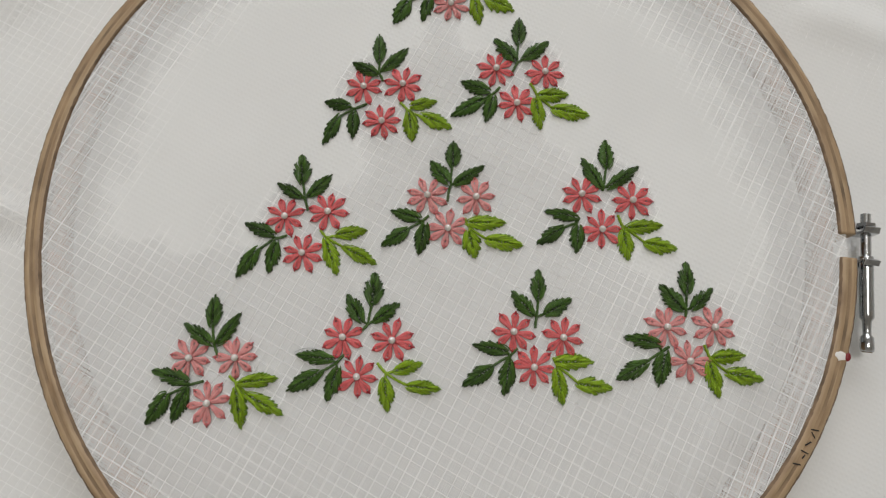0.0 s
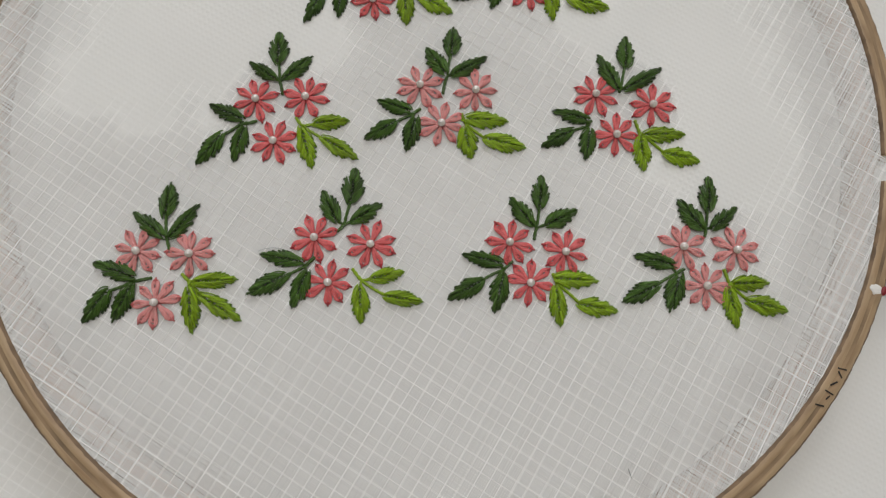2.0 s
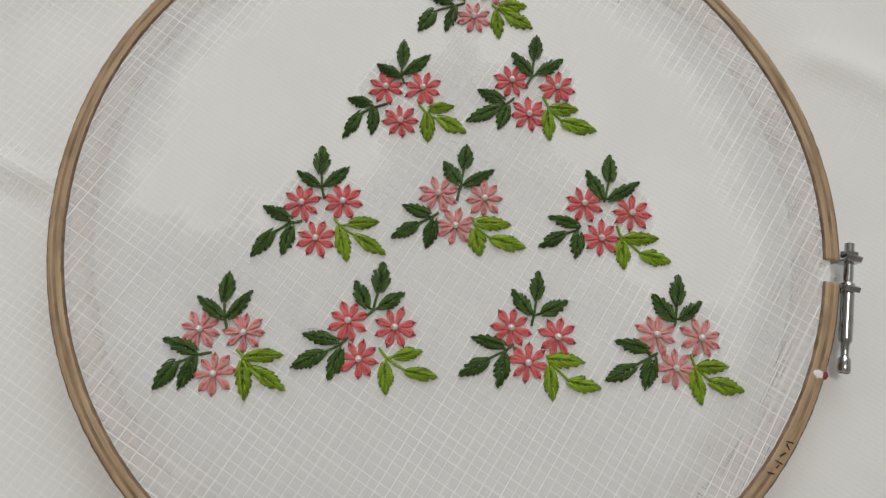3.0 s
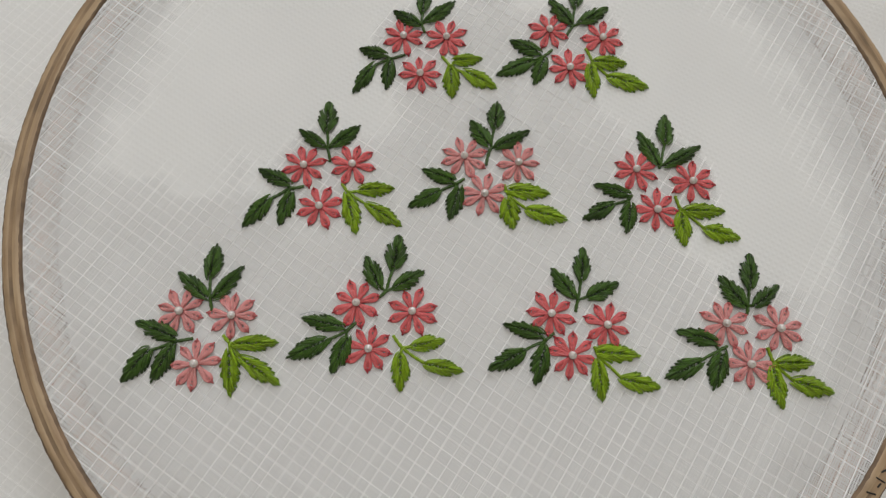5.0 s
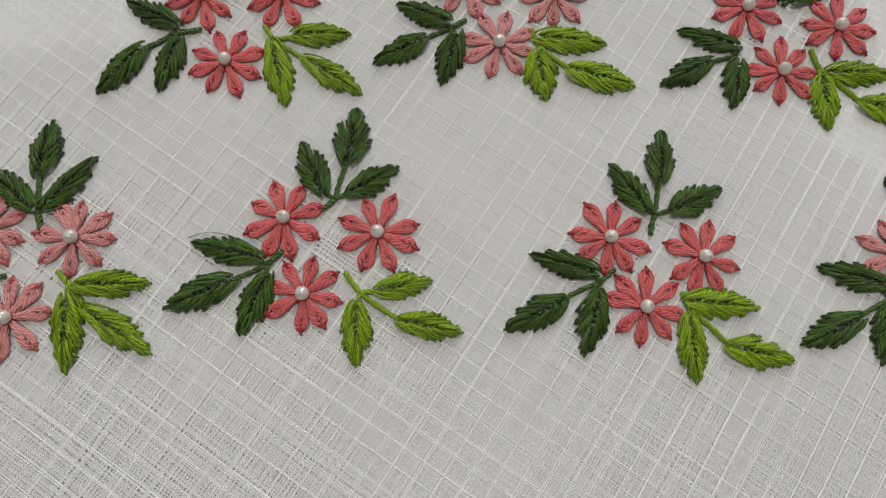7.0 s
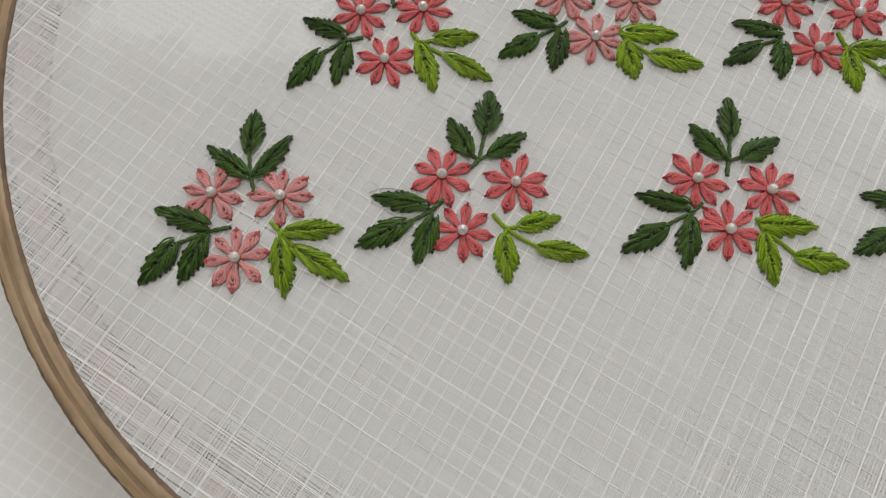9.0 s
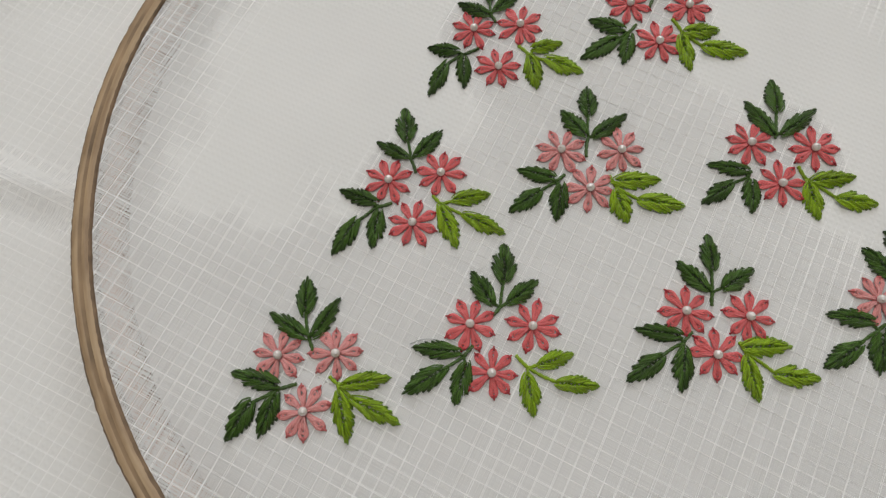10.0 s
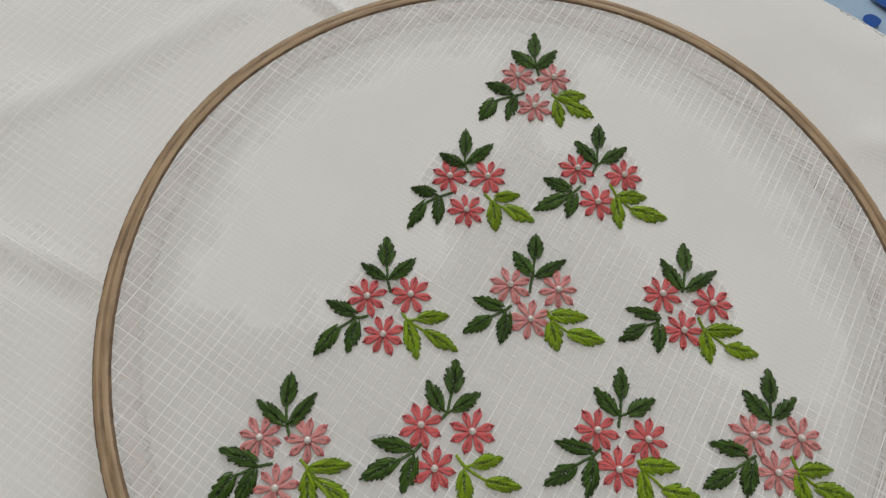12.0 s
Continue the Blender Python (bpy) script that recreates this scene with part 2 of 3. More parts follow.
def sweep_ring(bm, profile, a0, a1, steps, mats, frayed=()):
    """Sweeps a (radius, height) profile from angle a0 to a1 degrees; mats gives the material of each profile edge."""
    uv = bm.loops.layers.uv.verify()
    full = abs(a1 - a0) >= 360
    rings = []
    for k in range(steps if full else steps + 1):
        a = radians(a0 + (a1 - a0) * k / steps)
        wob = out_of_round(a)
        ring = []
        for q, (r, z) in enumerate(profile):
            # splintered arrises: small uneven nicks along the edges
            nick = 0.00008 * noise.noise((a * 95, q * 7.0, 1.5)) + 0.00012 * noise.noise((a * 310, q * 7.0, 4.5)) if q in frayed else 0.0
            r = r * wob + nick
            ring.append(bm.verts.new((r * math.cos(a), r * math.sin(a), z + 0.4 * nick)))
        rings.append(ring)
    n, p = len(rings), len(profile)
    for k in range(steps):
        u0, u1 = radians(a0 + (a1 - a0) * k / steps) * R_OUT, radians(a0 + (a1 - a0) * (k + 1) / steps) * R_OUT
        for j in range(p):
            f = bm.faces.new((rings[k][j], rings[(k + 1) % n][j], rings[(k + 1) % n][(j + 1) % p], rings[k][(j + 1) % p]))
            f.material_index = mats[j]
            for loop, (u, v) in zip(f.loops, ((u0, j), (u1, j), (u1, j + 1), (u0, j + 1))):
                loop[uv].uv = (u, v * 0.0012)
    if not full:
        bm.faces.new(rings[0])
        bm.faces.new(rings[-1][::-1])


def smoothstep(a, b, x):
    t = min(1.0, max(0.0, (x - a) / (b - a)))
    return t * t * (3 - 2 * t)


# ---- the room ----
def wall(name, size, at, mat=None):
    bm = bmesh.new()
    block(bm, size, Matrix.Translation(at))
    return tagged(link(name, bm, mat or PLASTER, smooth=False), kind="structure")


tagged(wall("floor", (3.6, 3.6, 0.1), (0, 0, -0.80), BOARDS), "brown floor of the room", "floor")
tagged(wall("ceiling", (3.6, 3.6, 0.1), (0, 0, 1.80)), "plain pale ceiling", "ceiling")
tagged(wall("wall_south", (3.6, 0.1, 2.5), (0, -1.75, 0.5)), "plain pale painted wall", "wall")
tagged(wall("wall_east", (0.1, 3.4, 2.5), (1.75, 0, 0.5)), "plain pale painted wall", "wall")
tagged(wall("wall_west", (0.1, 3.4, 2.5), (-1.75, 0, 0.5)), "plain pale painted wall", "wall")
north = new("wall_north")
tagged(north, "plain pale painted wall with a window opening", "wall", kind="structure")
for size, at in (((1.05, 0.1, 2.5), (-1.175, 1.75, 0.5)), ((0.75, 0.1, 2.5), (1.325, 1.75, 0.5)),
                 ((1.6, 0.1, 0.15), (0.15, 1.75, 1.675)), ((1.6, 0.1, 1.1), (0.15, 1.75, -0.2))):
    bm = bmesh.new()
    block(bm, size, Matrix.Translation(at))
    part("wall_piece", bm, PLASTER, north, smooth=False)
window = tagged(new("window_1"), "white painted window frame in the wall", "window", kind="structure")
for size, at in (((1.6, 0.06, 0.05), (0.15, 1.75, 1.575)), ((1.6, 0.06, 0.05), (0.15, 1.75, 0.375)), ((0.05, 0.06, 1.15), (-0.625, 1.75, 0.975)),
                 ((0.05, 0.06, 1.15), (0.925, 1.75, 0.975)), ((0.04, 0.05, 1.15), (0.15, 1.75, 0.975))):
    bm = bmesh.new()
    block(bm, size, Matrix.Translation(at), 0.004)
    part("window_frame", bm, FRAME_PAINT, window, smooth=False)

table = tagged(new("table"), "wooden table under the printed blue cloth", "table")
bm = bmesh.new()
block(bm, (0.9, 0.7, 0.03), Matrix.Translation((0, 0, -0.0235)), 0.004)
part("tabletop", bm, BOARDS, table, smooth=False)
for sx in (-0.4, 0.4):
    for sy in (-0.3, 0.3):
        bm = bmesh.new()
        block(bm, (0.05, 0.05, 0.7115), Matrix.Translation((sx, sy, -0.39425)), 0.004)
        part("leg", bm, BOARDS, table, smooth=False)


def grid_sheet(bm, x0, x1, y0, y1, nx, ny, height, thick, inside=None):
    rows = []
    for j in range(ny + 1):
        row = []
        for i in range(nx + 1):
            x, y = x0 + (x1 - x0) * i / nx, y0 + (y1 - y0) * j / ny
            x, y = inside(x, y) if inside else (x, y)
            row.append(bm.verts.new((x, y, height(x, y))))
        rows.append(row)
    for j in range(ny):
        for i in range(nx):
            bm.faces.new((rows[j][i], rows[j][i + 1], rows[j + 1][i + 1], rows[j + 1][i]))
    if thick:
        low = [[bm.verts.new(v.co - Vector((0, 0, thick))) for v in row] for row in rows]
        edge = [(0, i) for i in range(nx)] + [(j, nx) for j in range(ny)] + [(ny, i) for i in range(nx, 0, -1)] + [(j, 0) for j in range(ny, 0, -1)]
        for a, b in zip(edge, edge[1:] + edge[:1]):
            bm.faces.new((rows[b[0]][b[1]], rows[a[0]][a[1]], low[a[0]][a[1]], low[b[0]][b[1]]))


# ---- printed blue cloth on the table ----
sheet = tagged(new("tablecloth"), "pale blue tablecloth printed with deep blue and pink shapes", "tablecloth")
bm = bmesh.new()
grid_sheet(bm, -0.42, 0.42, -0.32, 0.32, 60, 46, lambda x, y: -0.0062 + 0.0006 * noise.noise((x * 14, y * 14, 3)), 0.0012)
part("sheet", bm, SHEET_BLUE, sheet)


def print_patch(x, y, w, h, turn, mat, seed):
    """One printed shape: an uneven rounded leaf lying on the cloth."""
    bm = bmesh.new()
    n, mid = 40, bm.verts.new((0, 0, 0.0))
    ring = []
    for k in range(n):
        a = math.tau * k / n
        r = 1 + 0.22 * noise.noise((math.cos(a) * 1.3, math.sin(a) * 1.3, seed)) + 0.08 * math.cos(3 * a + seed)
        ring.append(bm.verts.new((w * r * math.cos(a), h * r * math.sin(a), 0.0)))
    for k in range(n):
        bm.faces.new((mid, ring[k], ring[(k + 1) % n]))
    ob = part("printed_shape", bm, mat, sheet)
    ob.matrix_basis = pose(x, y, -0.0049, 0, 0, turn)


for k, (x, y, w, h, turn, mat) in enumerate((
        (0.1350, 0.1082, 0.0034, 0.0027, 10, PRINT_BLUE), (0.146, 0.1145, 0.010, 0.0035, -35, PRINT_BLUE), (0.158, 0.096, 0.012, 0.007, 30, PRINT_PINK),
        (0.185, 0.110, 0.010, 0.014, 0, PRINT_BLUE), (0.205, 0.06, 0.02, 0.009, 40, PRINT_BLUE), (0.12, 0.155, 0.02, 0.01, 15, PRINT_BLUE),
        (0.17, 0.16, 0.015, 0.02, 60, PRINT_BLUE), (-0.19, 0.115, 0.02, 0.012, 30, PRINT_BLUE), (-0.22, 0.16, 0.012, 0.02, 10, PRINT_BLUE),
        (-0.25, 0.09, 0.02, 0.01, -20, PRINT_BLUE), (0.155, 0.078, 0.006, 0.009, 20, PRINT_BLUE))):
    print_patch(x, y, w, h, turn, mat, k * 3.1)


# ---- white cloth lying round the hoop ----
def crease(x, y, ax, ay, bx, by, width):
    """Height of a soft ridge along the line a to b."""
    dx, dy = bx - ax, by - ay
    t = ((x - ax) * dx + (y - ay) * dy) / (dx * dx + dy * dy)
    d = ((x - ax) * dy - (y - ay) * dx) / math.hypot(dx, dy)
    return math.exp(-(d / width) ** 2) * smoothstep(-0.15, 0.1, t) * (1 - smoothstep(0.9, 1.15, t))


def lie(x, y):
    """Height of the slack cloth outside the hoop."""
    r = math.hypot(x, y)
    far = smoothstep(R_OUT - 0.004, R_OUT + 0.05, r)
    z = 0.0012 + 0.0014 * far * (1 + noise.noise((x * 17, y * 17, 0.4))) + 0.0009 * far * noise.noise((x * 45 + y * 20, y * 38, 2.0))
    z += 0.0010 * crease(x, y, -0.158, 0.028, -0.112, 0.0095, 0.004) - 0.0003 * crease(x, y, -0.156, 0.020, -0.114, 0.0025, 0.004)
    z += 0.0013 * crease(x, y, -0.150, 0.060, -0.085, 0.105, 0.006)
    z += 0.0018 * crease(x, y, -0.075, 0.125, -0.048, 0.098, 0.003)
    z += 0.0016 * crease(x, y, -0.165, -0.02, -0.13, -0.055, 0.006)
    z += 0.0014 * crease(x, y, 0.112, 0.055, 0.16, 0.03, 0.006)
    return z - 0.0035 * (1 - smoothstep(R_OUT - 0.02, R_OUT - 0.004, r))


def cloth_edge(x, y):
    """Trims the cloth at its far corner and its far left corner, with a slightly wavy cut."""
    d = (x * 0.629 + y * 0.777) - 0.1552 - 0.0008 * math.sin(x * 120)
    if d > 0:
        x, y = x - 0.629 * d, y - 0.777 * d
    d = (-x * 0.988 + y * 0.152) - 0.1765 - 0.001 * math.sin(y * 140)
    if d > 0 and y > 0.02:
        x, y = x + 0.988 * d, y - 0.152 * d
    return x, y


slack = tagged(new("slack_cloth"), "white cotton cloth lying creased round the hoop", "cloth")
bm = bmesh.new()
grid_sheet(bm, -0.23, 0.21, -0.21, 0.21, 260, 250, lambda x, y: lie(x, y) + 0.000006, 0.0012, cloth_edge)
part("under_layer", bm, CLOTH, slack)


# centres of the ten stitched sprays, in millimetres
CENTRES = ((8.4, 66.6), (-12.6, 33.0), (24.3, 35.0), (-34.3, -1.3), (3.3, 1.0), (42.9, -1.9), (-58.1, -36.3), (-20.5, -33.8), (21.7, -35.3), (59.2, -36.6))


def bulge(x, y):
    """Height of the folded layer inside the hoop: it touches the stretched cloth in the middle and falls away near the ring."""
    r, a = math.hypot(x, y), math.atan2(y, x)
    wide = 0.0893 + 0.0022 * noise.noise((math.cos(a) * 2.2, math.sin(a) * 2.2, 7.0)) - 0.0018 * math.cos(a)
    fog = 0.010 * noise.noise((x * 28, y * 28, 5))
    below = (1 - smoothstep(-0.030, 0.014, y + 0.016 + 0.2 * x + fog)) * (1 - 0.5 * smoothstep(0.01, 0.08, x))
    stitched = 0.6 * (1 - smoothstep(-0.022, 0.004, abs(x - 0.004) - 0.52 * (0.082 - y) + fog))
    low = max(below, stitched)
    pulled = max(math.exp(-((x * 1000 - u) ** 2 + (y * 1000 - v) ** 2) / 60) for u, v in CENTRES)
    low = max(low, pulled)
    gap = -0.00007 + 0.00010 * smoothstep(0.0, 0.8, low) + 0.0005 * low ** 3 + 0.0008 * pulled + 0.00002 * noise.noise((x * 120, y * 120, 9)) * (1 + 6 * low)
    z = FABRIC - gap
    return z - 0.00006 * smoothstep(wide - 0.020, wide - 0.004, r + 0.006 * noise.noise((x * 40, y * 40, 4))) - 0.0045 * smoothstep(wide - 0.005, wide + 0.009, r + 0.0015 * noise.noise((x * 90, y * 90, 6))) ** 1.5


def into_disc(x, y):
    """Square to disc, so that the layer ends along the inner ring."""
    u, v = x / 0.0955, y / 0.0955
    return 0.0955 * u * math.sqrt(max(0, 1 - v * v / 2)), 0.0955 * v * math.sqrt(max(0, 1 - u * u / 2))


bm = bmesh.new()
grid_sheet(bm, -0.0955, 0.0955, -0.0955, 0.0955, 280, 280, bulge, 0.0, into_disc)
padding = tagged(link("folded_cloth", bm, CLOTH), "folded white cotton layer lying under the stretched cloth", "cloth")


# ---- woven yarns ----
PITCH = 0.00258


def yarn_offsets(span, seed, fine):
    """Places and half-widths of the yarns across a span: a cord of two close yarns, then fine sheer ones."""
    rnd = random.Random(seed)
    found, base = [], -span
    while base < span:
        pitch = PITCH * rnd.uniform(0.86, 1.14)
        strong = rnd.uniform(0.8, 1.15)
        for k in range(2):
            found.append((base + 0.00018 * k + rnd.gauss(0, 0.00002), 0.000078 * strong * rnd.uniform(0.9, 1.1), 0.000028, 0))
        for k in range(fine):
            found.append((base + 0.00018 + (pitch - 0.00018) * (k + 1) / (fine + 1) + rnd.gauss(0, 0.000026), 0.000088 * rnd.uniform(0.8, 1.2), 0.0, 1))
        base += pitch
    return found


def yarns(name, parent, turn, span, seed, reach, height, lift, step, fine, label):
    """All yarns of one direction as one part. reach(x, y): the stretches (from, to) of a yarn; height: the surface below."""
    rnd = random.Random(seed + 50)
    verts, faces, kinds = [], [], []
    c, s = math.cos(turn), math.sin(turn)
    for off, half, rise, kind in yarn_offsets(span, seed, fine):
        ph, ph2 = rnd.uniform(0, 6), rnd.uniform(0, 6)
        for a, b in reach(off):
            n = max(3, int((b - a) / step))
            first = len(verts)
            for k in range(n + 1):
                t = a + (b - a) * k / n
                o = off + 0.00006 * math.sin(t * 170 + ph) + 0.00008 * math.sin(t * 61 + ph2) + 0.0005 * math.sin(t * 14 + off * 9 + seed)
                for side, up in ((-half, 0.0), (0.0, 0.000025 + rise), (half, 0.0)):
                    x, y = c * t - s * (o + side), s * t + c * (o + side)
                    verts.append((x, y, height(x, y) + lift + up))
            for k in range(n):
                q = first + 3 * k
                faces += [(q, q + 1, q + 4, q + 3), (q + 1, q + 2, q + 5, q + 4)]
            kinds += [kind] * (2 * n)
    data = bpy.data.meshes.new(name)
    data.from_pydata(verts, [], faces)
    data.materials.append(YARN)
    data.materials.append(FINE_YARN)
    data.polygons.foreach_set("material_index", kinds)
    ob = new(name, data)
    ob.parent = parent
    return tagged(ob, label, kind="stuff")


def in_hoop(off):
    r = R_IN + 0.0022
    return [(-math.sqrt(r * r - off * off), math.sqrt(r * r - off * off))] if abs(off) < r - 0.002 else []


def stretched(x, y):
    """The drum-tight cloth, with a hair of unevenness."""
    return FABRIC + 0.00002 * noise.noise((x * 25, y * 25, 1))


fabric = tagged(new("stretched_cloth"), "sheer white checked cotton stretched tight in the hoop", "fabric")
yarns("weft_yarn", fabric, WEAVE, R_IN, 3, in_hoop, stretched, 0.0, 0.006, 8, "white weft yarns in close cords and open rows")
yarns("warp_yarn", fabric, WEAVE + math.pi / 2, R_IN, 8, in_hoop, stretched, 0.000004, 0.006, 8, "white warp yarns in close cords and open rows")


def out_of_hoop(turn):
    c, s = math.cos(turn), math.sin(turn)

    def reach(off):
        r = R_OUT - 0.001
        got = []
        lo, hi = -0.215, 0.165
        # the same trimmed corners as the layer below
        for nx, ny, d in ((0.629, 0.777, 0.1542), (-0.80, 0.60, 0.215)):
            k, m = nx * c + ny * s, d - off * (-nx * s + ny * c)
            if k > 1e-6:
                hi = min(hi, m / k)
            elif k < -1e-6:
                lo = max(lo, m / k)
        if abs(off) < r:
            e = math.sqrt(r * r - off * off)
            got = [(lo, -e), (e, hi)]
        else:
            got = [(lo, hi)]
        return [(a, b) for a, b in got if b - a > 0.004]
    return reach


def lie_of_yarn(x, y):
    """The slack yarns: pressed into the layer below on one side of the hoop, standing clear of it on the other."""
    return lie(x, y) - 0.000026 - 0.000026 * smoothstep(-0.06, 0.03, x + 0.3 * y) + 0.000016 * noise.noise((x * 50, y * 50, 8))


yarns("weft_yarn", slack, WEAVE + radians(2), 0.19, 21, out_of_hoop(WEAVE + radians(2)), lie_of_yarn, 0.0, 0.0028, 6, "loose white weft yarns")
yarns("warp_yarn", slack, WEAVE + radians(91), 0.19, 34, out_of_hoop(WEAVE + radians(91)), lie_of_yarn, 0.000004, 0.0028, 6, "loose white warp yarns")

# ---- the hoop ----
hoop = tagged(new("embroidery_hoop"), "round bamboo embroidery hoop with a steel tension screw", "embroidery hoop")
TOP = FABRIC + 0.0007
MIDR = (R_IN + R_OUT) / 2
bm = bmesh.new()
profile = [(R_IN, 0.0024), (R_IN, TOP - 0.0006), (R_IN + 0.0005, TOP - 0.0001), (MIDR - 0.0004, TOP), (MIDR + 0.0000, TOP - 0.0002), (MIDR + 0.0004, TOP),
           (R_OUT - 0.0006, TOP - 0.0001), (R_OUT, TOP - 0.0007), (R_OUT, 0.0024), (R_OUT - 0.0006, 0.0018), (R_IN + 0.0006, 0.0018)]
# edges coloured dark: stain on the arrises, plus gap shade painted along the inside
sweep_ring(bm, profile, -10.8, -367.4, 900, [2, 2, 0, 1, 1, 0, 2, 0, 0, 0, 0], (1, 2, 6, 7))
part("outer_ring", bm, [WOOD, GROOVE, EDGE], hoop, "tan bamboo ring with a brown glue line, stains and an inner edge darkened for gap shade")
bm = bmesh.new()
inner = [(0.0965, 0.0022), (0.0965, FABRIC - 0.0010), (0.0970, FABRIC - 0.0005), (0.1003, FABRIC - 0.0005), (0.1008, FABRIC - 0.0010), (0.1008, 0.0022)]
sweep_ring(bm, inner, 0, 360, 240, [0] * 6)
part("inner_ring", bm, WOOD_INNER, hoop, "paler inner ring under the cloth")

# the screw lies along the ring at its gap
A, B = Vector((0.1113, -0.0075, 0.0075)), Vector((0.1039, -0.0428, 0.0075))
axis = (B - A).normalized()
turn_screw = axis.to_track_quat("Z", "Y").to_matrix().to_4x4()


def along(t):
    return A + (B - A) * t


screw = bmesh.new()
prof = [(0.0005, 0.0), (0.0011, 0.0003)]
z = 0.0004
while z < 0.0112:
    prof += [(0.00125, z), (0.00108, z + 0.00022)]
    z += 0.00044
prof += [(0.0011, 0.0116), (0.0017, 0.0118), (0.00165, 0.0124), (0.00165, 0.0268), (0.0016, 0.0276), (0.00105, 0.0284), (0.00095, 0.0312),
         (0.0010, 0.0318), (0.00150, 0.0324), (0.00158, 0.0352), (0.0014, 0.0360)]
lathe(screw, prof, 20, Matrix.Translation(A) @ turn_screw)
screw = part("tension_screw", screw, STEEL, hoop, "bright plated steel screw with a long sleeve")
bm = bmesh.new()
# no recess is cut: a dark bar stands in for the slot's shade
block(bm, (0.0022, 0.0005, 0.0006), Matrix.Translation(along(0.0) + axis * 0.0359) @ turn_screw @ Matrix.Rotation(0.5, 4, "Z"), 0.0001)
part("screw_slot", bm, GROOVE, screw, "dark bar for the shaded slot across the screw head", smooth=False)
side = Vector((0, 0, 1)).cross(axis).normalized()
for t, w in ((0.155, 0.0052), (0.36, 0.0046)):
    bm = bmesh.new()
    m = Matrix.Translation(along(t) + Vector((-0.0002, 0, 0))) @ turn_screw
    # a bent tab: plate across the screw, lips folded along the ring
    block(bm, (0.0042, w, 0.0008), m, 0.0003)
    for sgn in (-1, 1):
        block(bm, (0.0040, 0.0008, 0.0015), m @ Matrix.Translation((0, sgn * w / 2, -0.0006 if t < 0.3 else 0.0006)) @ Matrix.Rotation(0.5 * sgn, 4, "X"), 0.0002)
    part("bracket_tab", bm, STEEL, hoop, "folded steel tab gripping the ring end", smooth=False)
bm = bmesh.new()
lathe(bm, [(0.0012, 0), (0.0023, 0.0003), (0.0024, 0.0012), (0.0013, 0.0016)], 6, Matrix.Translation(along(0.075)) @ turn_screw)
part("nut", bm, STEEL, hoop, "small steel nut", smooth=False)
for a0, a1 in ((-7.3, 6.5), (-10.8, -21.0)):
    bm = bmesh.new()
    strip = [(R_OUT + 0.0000, 0.0032), (R_OUT + 0.0004, 0.0032), (R_OUT + 0.0004, TOP - 0.0012), (R_OUT + 0.0000, TOP - 0.0012)]
    sweep_ring(bm, strip, a0, a1, 24, [0] * 4)
    part("bracket_strip", bm, STEEL, hoop, "thin steel strip round the ring end", smooth=False)


def on_ring(angle, radius, lift=0.0):
    a = radians(angle)
    return pose(radius * math.cos(a), radius * math.sin(a), TOP + lift, 0, 0, angle)


def dab(w, h, t, seed):
    """A small uneven drop of dried paint."""
    bm = bmesh.new()
    bmesh.ops.create_icosphere(bm, subdivisions=3, radius=1.0)
    for v in bm.verts:
        k = 1 + 0.25 * noise.noise(v.co * 1.7 + Vector((seed, 0, 0)))
        v.co = Vector((v.co.x * w * k, v.co.y * h * k, v.co.z * t))
    return bm


part("paint_dab", dab(0.0015, 0.0012, 0.00035, 1.0), WHITE_PAINT, hoop, "white paint dab").matrix_basis = on_ring(-24.6, 0.1040, -0.0002)
part("paint_dab", dab(0.0007, 0.0011, 0.0005, 4.0), RED_PAINT, hoop, "dark red paint dab").matrix_basis = on_ring(-24.4, 0.1057, -0.0002)

# ink marks written on the ring: plain bars
for k, (ang, rad, w, h, turn) in enumerate(((-35.2, 0.10385, 0.00187, 0.00031, 20), (-35.9, 0.1040, 0.00158, 0.00028, -35), (-37.2, 0.1038, 0.00173, 0.00035, 60),
                                            (-38.4, 0.10395, 0.00187, 0.00031, 5), (-39.0, 0.1042, 0.00115, 0.00028, 80), (-40.3, 0.1037, 0.00180, 0.00035, 25))):
    bm = bmesh.new()
    block(bm, (w, h, 0.00012), Matrix.Rotation(radians(turn), 4, "Z"), 0.00004)
    part("ink_mark", bm, INK, hoop, "hand-drawn black ink bar").matrix_basis = on_ring(ang, rad, 0.00005)


# ---- embroidery ----
LEN = 0.0065   # built length of a leaf
PET = 0.0044   # built length of a petal


def finish(name, bm, mats):
    data = bpy.data.meshes.new(name)
    bm.to_mesh(data)
    bm.free()
    for m in mats:
        data.materials.append(m)
    data.polygons.foreach_set("use_smooth", [True] * len(data.polygons))
    return data


